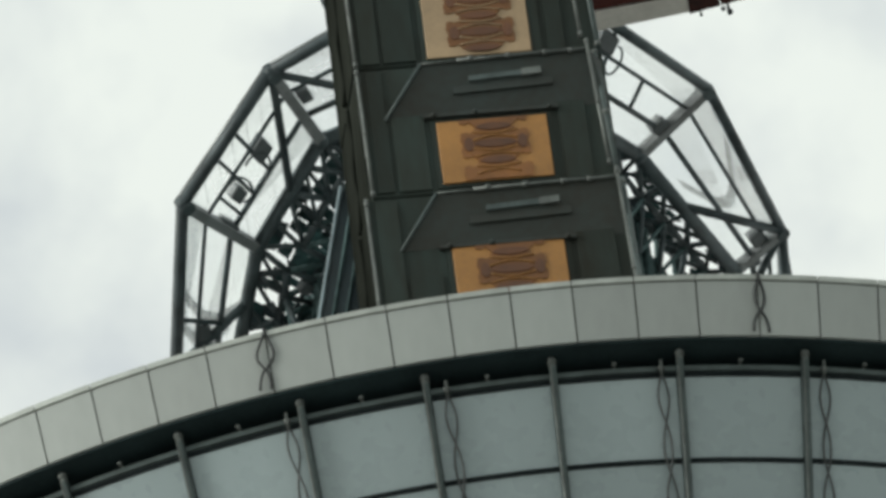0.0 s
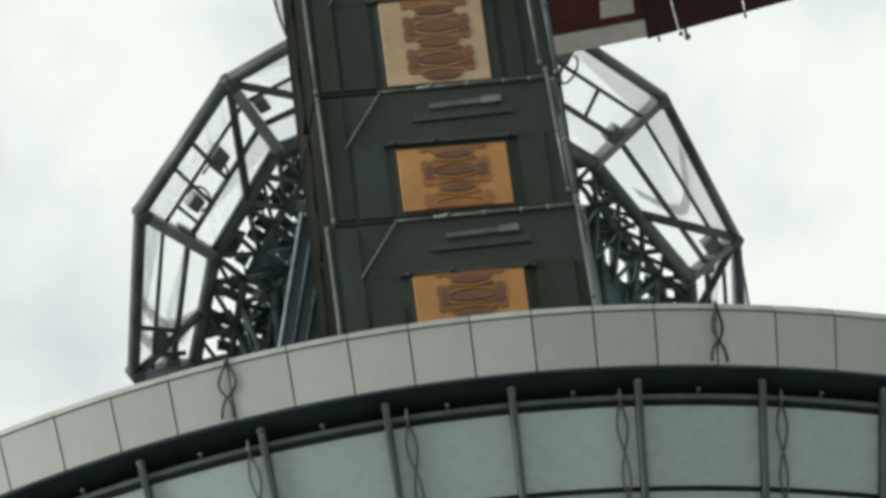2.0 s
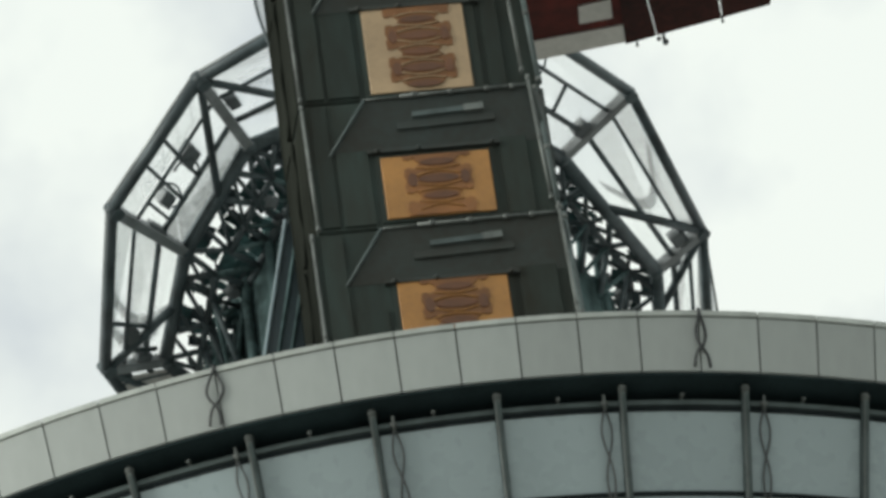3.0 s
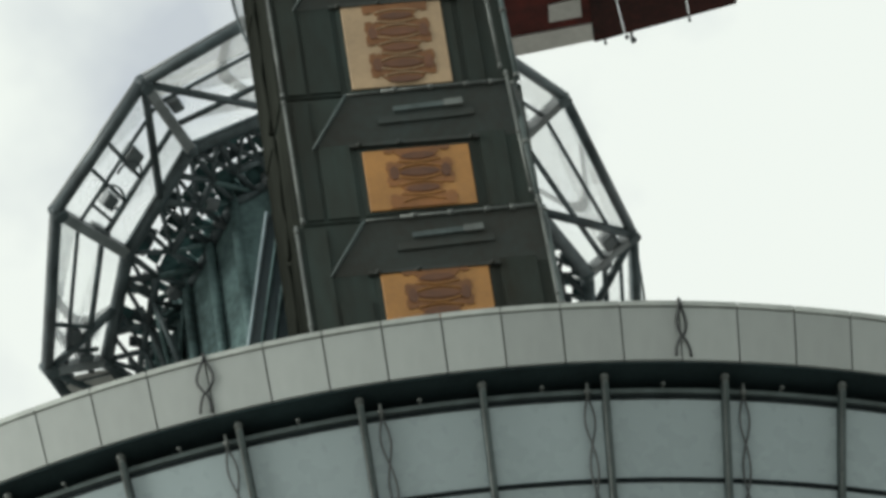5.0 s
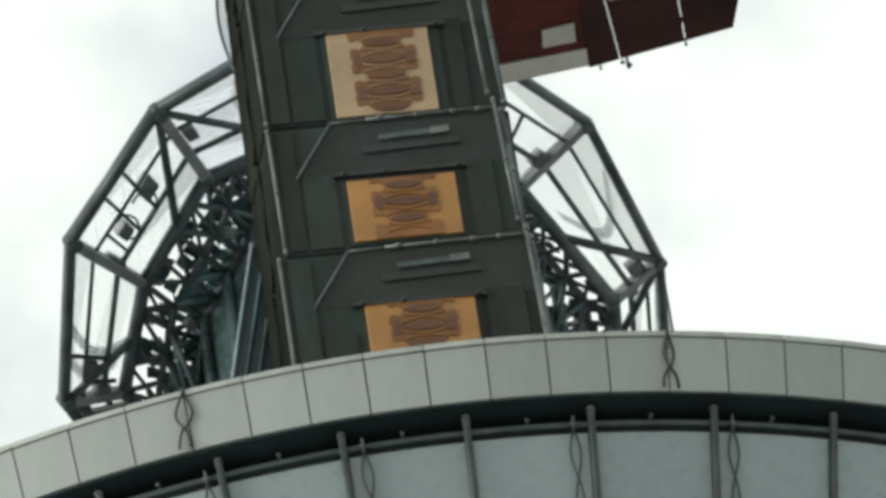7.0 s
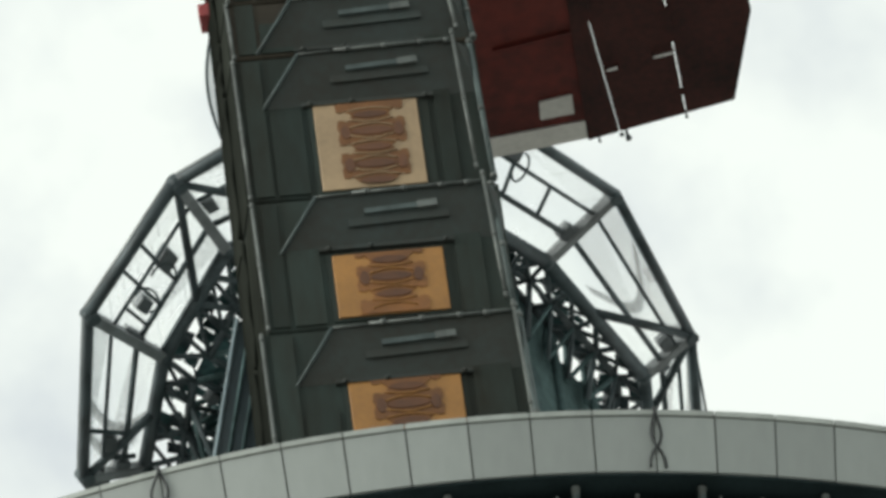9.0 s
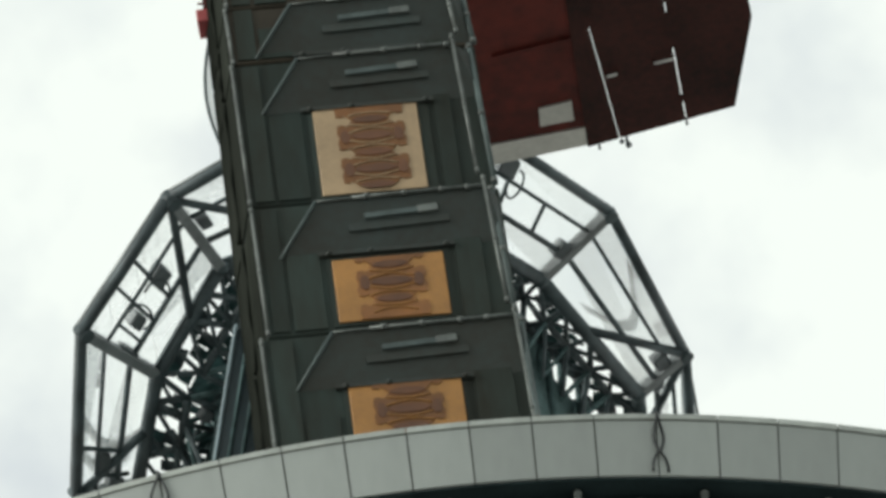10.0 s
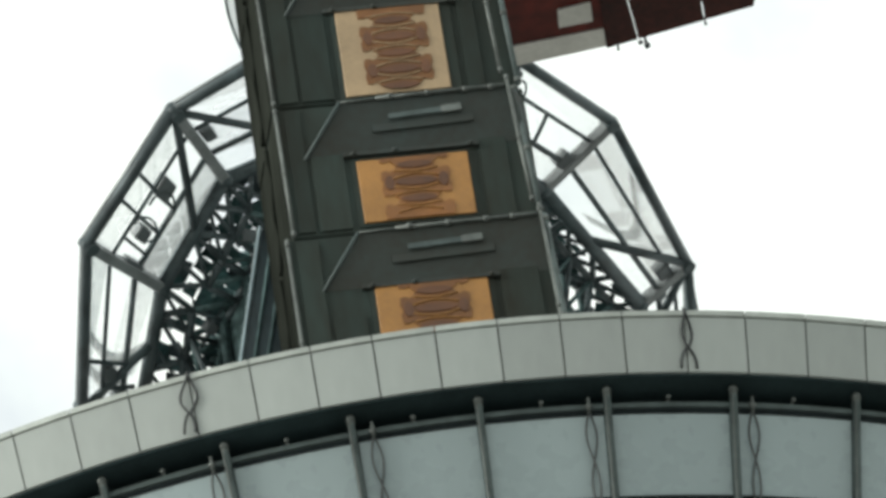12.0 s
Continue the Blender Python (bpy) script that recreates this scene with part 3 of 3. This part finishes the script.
for k in range(4):
    rod(bm, (-3.05, 97.15, ZR + 0.42 + 0.22 * k), (-2.5, 97.2, ZR + 0.42 + 0.22 * k), 0.025, 6)
part("end_rail", bm, M_RED, platform)

# curved clear sheet behind the tower
sheet = thing("curved_clear_sheet", "curved clear plastic sheet with a dark rim behind the tower", "plastic sheet")
arc = [Vector((-2.75 - 0.42 * math.sin(math.pi * (0.10 + 0.84 * i / 14)), 98.9, 103.0 - 3.9 * i / 14)) for i in range(15)]
bm = bmesh.new()
rows_a = [[bm.verts.new(p), bm.verts.new((-2.2, 99.0, p.z))] for p in arc]
for p, q in zip(rows_a, rows_a[1:]):
    bm.faces.new((p[0], p[1], q[1], q[0]))
bmesh.ops.solidify(bm, geom=list(bm.faces), thickness=0.012)
part("film", bm, M_VEIL, sheet)
bm = bmesh.new()
strand(bm, arc, 0.03)
part("rim", bm, M_STEEL, sheet)
bm = bmesh.new()
rod(bm, (-2.3, 98.95, 99.0), (-2.3, 98.95, ZR + 0.1), 0.05, 8)
rod(bm, (-2.3, 97.3, 99.5), (-2.3, 98.95, 99.5), 0.04, 8)
part("bracket", bm, M_STEEL, sheet)

# ---- glazed ring deck on its column ----
OUT = [Vector(p) for p in ((-9.91, 146.17, 133.79), (-8.93, 140.4, 134.29), (-6.1, 137.38, 135.7), (-2.34, 137.18, 137.58), (2.14, 140.51, 139.82), (5.43, 146.41, 141.46), (7.07, 153.5, 142.29), (6.91, 159.3, 142.21), (4.55, 162.98, 141.02), (0.61, 163.61, 139.06), (-4.19, 160.12, 136.66), (-7.88, 153.57, 134.81))]
INN = [Vector(p) for p in ((-8.31, 147.01, 134.59), (-7.26, 143.36, 135.12), (-5.14, 140.72, 136.18), (-2.11, 141.21, 137.7), (1.0, 143.63, 139.25), (3.27, 147.53, 140.38), (5.59, 154.09, 141.55), (5.5, 158.18, 141.5), (3.74, 160.28, 140.62), (0.13, 159.88, 138.81), (-3.5, 157.16, 137.0), (-6.58, 152.44, 135.46))]
NSIDE = len(OUT)
DOWN = Vector((0.447, 0, -0.894))    # out of the deck's underside


def deck_at(s, u, v, drop=0.0):
    """Point of the deck in sector s: u along it, v from the outer to the inner tube."""
    a, b = OUT[s % NSIDE], OUT[(s + 1) % NSIDE]
    c, d = INN[s % NSIDE], INN[(s + 1) % NSIDE]
    return a.lerp(b, u).lerp(c.lerp(d, u), v) + DOWN * drop


ring = thing("glazed_ring_deck", "dark steel ring deck with glass floor panes on a teal column", "observation deck")
for s in range(NSIDE):
    t = (s + 1) % NSIDE
    bm = bmesh.new()
    rod(bm, OUT[s], OUT[t], 0.155, 12)
    ball(bm, OUT[t], 0.168)
    part("outer_tube", bm, M_STEEL, ring)
    bm = bmesh.new()
    rod(bm, OUT[s] + DOWN * -0.22, OUT[t] + DOWN * -0.22, 0.08, 10)
    part("upper_tube", bm, M_BEAM, ring)
    bm = bmesh.new()
    rod(bm, INN[s], INN[t], 0.20, 12)
    ball(bm, INN[t], 0.25)
    part("inner_tube", bm, M_STEEL, ring)
    bm = bmesh.new()
    bar(bm, OUT[s].lerp(INN[s], 0.02), INN[s], 0.30, 0.34, DOWN)
    bevelled(bm, 0.03)
    beam = part("radial_beam", bm, M_BEAM, ring, "grey box-section radial beam")
    bm = bmesh.new()
    p = OUT[s].lerp(INN[s], 0.03)
    rod(bm, p + DOWN * 0.22, p - DOWN * 0.25, 0.20, 14)
    part("node_plate", bm, M_STEEL, beam)
    # glass in three strips
    for v0, v1 in ((0.06, 0.29), (0.31, 0.63), (0.65, 0.93)):
        bm = bmesh.new()
        vs = [bm.verts.new(deck_at(s, u, v, -0.06)) for u, v in ((0.03, v0), (0.97, v0), (0.97, v1), (0.03, v1))]
        bm.faces.new(vs)
        bmesh.ops.solidify(bm, geom=list(bm.faces), thickness=0.02)
        pane = part("glass_pane", bm, M_GLASS, ring)
        pane.visible_shadow = False
    for v, r in ((0.30, 0.060), (0.64, 0.085), (0.94, 0.05)):
        bm = bmesh.new()
        rod(bm, deck_at(s, 0.02, v, 0.02), deck_at(s, 0.98, v, 0.02), r, 8)
        part("floor_rail", bm, M_STEEL, ring)

# braces, cross rails and gear: sector, along, across, to along, across, thickness
for s, u0, v0, u1, v1, r in (
        (1, 1.0, 0.0, 0.52, 1.0, 0.12), (2, 0.0, 0.0, 0.75, 0.9, 0.11), (0, 0.02, 0.08, 0.48, 0.95, 0.13), (0, 0.30, 0.0, 0.30, 0.66, 0.07),
        (0, 0.12, 0.3, 0.12, 0.8, 0.07), (1, 0.36, 0.02, 0.33, 0.64, 0.055), (1, 0.56, 0.02, 0.54, 0.64, 0.06), (1, 0.17, 0.30, 0.15, 0.64, 0.05),
        (4, 0.62, 0.30, 0.66, 0.64, 0.06), (4, 0.30, 0.02, 0.34, 0.64, 0.06), (5, 1.0, 0.0, 0.42, 1.0, 0.13), 
        (6, 0.0, 0.0, 0.40, 0.95, 0.12), (3, 0.0, 0.0, 0.8, 0.95, 0.11), (11, 1.0, 0.0, 0.5, 0.95, 0.12), (11, 0.9, 0.05, 0.9, 0.95, 0.08)):
    bm = bmesh.new()
    rod(bm, deck_at(s, u0, v0, 0.04), deck_at(s, u1, v1, 0.04), r, 10)
    part("brace", bm, M_STEEL, ring)
for s, u, v, su, sv in ((1, 0.60, 0.42, 0.10, 0.12), (1, 0.26, 0.47, 0.07, 0.10), (1, 0.03, 0.58, 0.05, 0.14), (0, 0.22, 0.40, 0.07, 0.12), (0, 0.05, 0.62, 0.05, 0.16),
                        (4, 0.28, 0.18, 0.08, 0.13), (4, 0.94, 0.62, 0.05, 0.12), (5, 0.93, 0.42, 0.05, 0.14), (2, 0.10, 0.42, 0.06, 0.10), (6, 0.05, 0.6, 0.06, 0.14)):
    bm = bmesh.new()
    prism(bm, [deck_at(s, u + a * su, v + b * sv, 0.12) for a, b in ((-0.75, -0.75), (0.75, -0.75), (0.75, 0.75), (-0.75, 0.75))], DOWN * -0.35)
    bevelled(bm, 0.04)
    part("gear_box", bm, M_EQUIP, ring, "small dark equipment box")
for s, u, v, w in ((1, 0.48, 0.48, 0.16), (1, 0.30, 0.45, 0.10), (4, 0.36, 0.30, 0.06)):
    bm = bmesh.new()
    strand(bm, [deck_at(s, u + w * math.cos(a) * 0.8, v + 0.15 * math.sin(a), 0.1) for a in (-1.8 + 0.35 * k for k in range(13))], 0.035)
    part("cable_loop", bm, M_STEEL, ring)
# limp plastic sheets laid in arcs over the glass
for s, u0, bow, span in ((0, 0.42, 0.16, 0.9), (0, 0.22, 0.14, 0.75), (5, 0.30, -0.30, 0.75), (2, 0.6, 0.12, 0.6)):
    bm = bmesh.new()
    line = [(u0 - bow * math.sin(math.pi * f), 0.08 + span * f) for f in (k / 12 for k in range(13))]
    rows_a = [[bm.verts.new(deck_at(s, u, v, -0.12)), bm.verts.new(deck_at(s, u + 0.09, v, -0.14))] for u, v in line]
    for p, q in zip(rows_a, rows_a[1:]):
        bm.faces.new((p[0], p[1], q[1], q[0]))
    bmesh.ops.solidify(bm, geom=list(bm.faces), thickness=0.01)
    part("plastic_strip", bm, M_VEIL, ring)

# column
CC = sum(INN, Vector()) / NSIDE
NC = 24


def deck_z(x):
    return 138 + 0.5 * (x + 1.5)


def on_column(k, f=1.0):
    """Corner k of the column, which follows the inner tube at three quarters of its size."""
    s, u = int(k // 2) % NSIDE, (k % 2) / 2
    p = INN[s].lerp(INN[(s + 1) % NSIDE], u)
    return Vector((CC.x + (p.x - CC.x) * 0.75 * f, CC.y + (p.y - CC.y) * 0.75 * f, 0))


for k in range(NC):
    p, q = on_column(k + 0.03), on_column(k + 0.97)
    pi, qi = on_column(k + 0.03, 0.9), on_column(k + 0.97, 0.9)
    bm = bmesh.new()
    vs = []
    for pt in (p, q, qi, pi):
        vs.append((bm.verts.new((pt.x, pt.y, 0)), bm.verts.new((pt.x, pt.y, deck_z(pt.x) + 0.2 + 0.5 * math.sin(k * 2.1)))))
    for i in range(4):
        j = (i + 1) % 4
        bm.faces.new((vs[i][0], vs[j][0], vs[j][1], vs[i][1]))
    bm.faces.new([v[1] for v in vs])
    bm.faces.new([v[0] for v in vs][::-1])
    part("column_sheet", bm, M_TEAL, ring, "blue-green clad column sheet")
    rib = on_column(k, 1.02)
    bm = bmesh.new()
    rod(bm, (rib.x, rib.y, 100.0), (rib.x, rib.y, deck_z(rib.x) + 0.2), 0.14, 8)
    part("column_rib", bm, M_TEAL, ring)

# lattice between the inner tube and the column
rng = random.Random(7)


def beside_column(p, f, lift):
    """Place between the inner tube and the column, f of the way in."""
    return Vector((p.x + (CC.x - p.x) * 0.24 * f, p.y + (CC.y - p.y) * 0.24 * f, p.z + lift))


def jitter(w):
    return Vector((rng.uniform(-w, w), rng.uniform(-w, w), rng.uniform(-w, w)))


NEAR_FILL = {11: 0.28, 0: 0.38, 1: 0.62, 2: 0.90, 3: 0.95, 4: 0.90, 5: 0.50, 6: 0.40}
FAR_FILL = {11: 0.66, 0: 0.80, 1: 1.0, 2: 1.0, 3: 1.0, 4: 1.0, 5: 0.92, 6: 0.80}
BAYS = 4
for s in (11, 0, 1, 2, 3, 4, 5, 6):
    c, d = INN[s % NSIDE], INN[(s + 1) % NSIDE]
    for k in range(BAYS):
        a0, a1 = c.lerp(d, k / BAYS), c.lerp(d, (k + 1) / BAYS)
        m0, m1 = beside_column(a0, 0.5, -0.25), beside_column(a1, 0.5, -0.25)
        b0, b1 = beside_column(a0, 1.02, 0.0), beside_column(a1, 1.02, 0.0)
        low0, low1 = beside_column(a0, 0.8, -2.2), beside_column(a1, 0.8, -2.2)
        # chords, posts, crossed diagonals and the hanging tier below
        runs = [(m0, m1, 0.10, M_STEEL), (b0, b1, 0.14, M_STEEL), (a0, m0, 0.075, M_STEEL), (m0, b0, 0.075, M_STEEL),
                (a0, m1, 0.08, M_STEEL), (a1, m0, 0.06, M_STEEL), (m0, b1, 0.075, M_TEAL)]
        if s in (11, 0, 5, 6):
            runs += [(m0, low0, 0.08, M_STEEL), (low0, b1, 0.07, M_TEAL), (m1, low0, 0.06, M_TEAL)]
        for p, q, r, mat in runs:
            if rng.random() < 0.14:
                continue
            bm = bmesh.new()
            rod(bm, p, q + jitter(0.06), r * rng.uniform(0.85, 1.2), 8)
            part("lattice_bar", bm, mat, ring)
        if rng.random() < 0.35:
            bm = bmesh.new()
            box(bm, (-0.2, -0.15, -0.15), (0.2, 0.15, 0.18), Matrix.Translation(m0.lerp(b1, rng.random())) @ Matrix.Rotation(rng.random() * 3, 4, "Z") @ Matrix.Rotation(rng.random(), 4, "X"))
            bevelled(bm, 0.05)
            part("gear_box", bm, M_EQUIP, ring)
        # sheets between the chords, some of them left out
        for f0, f1, fill in ((0.10, 0.30, NEAR_FILL[s]), (0.30, 0.52, NEAR_FILL[s] + 0.1), (0.52, 0.78, FAR_FILL[s]), (0.78, 1.05, FAR_FILL[s])):
            for h in (0, 0.5):
                if rng.random() > fill:
                    continue
                bm = bmesh.new()
                vs = [bm.verts.new(beside_column(a0.lerp(a1, u), f, 0.2) + jitter(0.07)) for u, f in ((h, f0), (h + 0.5, f0), (h + 0.5, f1), (h, f1))]
                bm.faces.new(vs)
                bmesh.ops.solidify(bm, geom=list(bm.faces), thickness=0.03)
                part("gusset_sheet", bm, M_TEAL if rng.random() < 0.75 else M_STEEL, ring)

# crossed ties hung under the lattice
for p, q, r in (((-7.13, 145.19, 134.68), (-6.45, 148.3, 135.03), 0.085), ((-6.37, 145.97, 135.07), (-7.19, 147.47, 134.65), 0.06), ((-5.67, 144.63, 135.42), (-7.0, 146.43, 134.75), 0.07)):
    bm = bmesh.new()
    rod(bm, p, q, r, 8)
    part("tie_bar", bm, M_STEEL, ring)

# sheet hung outside the outer tube, and a pale board under the first beam
bm = bmesh.new()
vs = [bm.verts.new(p) for p in (OUT[6] + Vector((0.05, 0, 0.1)), OUT[7] + Vector((0.45, 0, 0.2)), OUT[7], OUT[6].lerp(OUT[7], 0.05))]
bm.faces.new(vs)
bmesh.ops.solidify(bm, geom=list(bm.faces), thickness=0.012)
part("plastic_strip", bm, M_VEIL, ring)
bm = bmesh.new()
rod(bm, OUT[6] + Vector((0.05, 0, 0.1)), OUT[7] + Vector((0.45, 0, 0.2)), 0.035, 8)
part("sheet_edge", bm, M_STEEL, ring)
bm = bmesh.new()
prism(bm, [deck_at(11, u, v, 0.10) for u, v in ((0.80, 0.10), (0.93, 0.10), (0.93, 0.90), (0.80, 0.90))], DOWN * -0.08)
part("pale_board", bm, M_OFFWHITE, ring, "pale board under the deck edge")

# parapet panels last
panel_mesh = drum_piece("parapet_panel", skin(r_rim, -0.05, 0.0, Z_FASCIA, Z_TOP - 0.11), STEP - 0.030 / R_RIM, M_FASCIA, 4, 0.008)
for k in range(-30, 30):
    place("parapet_panel", panel_mesh, building, turned(A0 + (k + 0.5) * STEP))
coping_mesh = drum_piece("coping_piece", skin(r_rim, -0.34, 0.025, Z_TOP - 0.085, Z_TOP), STEP - 0.022 / R_RIM, M_COPING, 4, 0.008)
for k in range(-30, 30):
    place("coping_piece", coping_mesh, building, turned(A0 + (k + 0.5) * STEP))
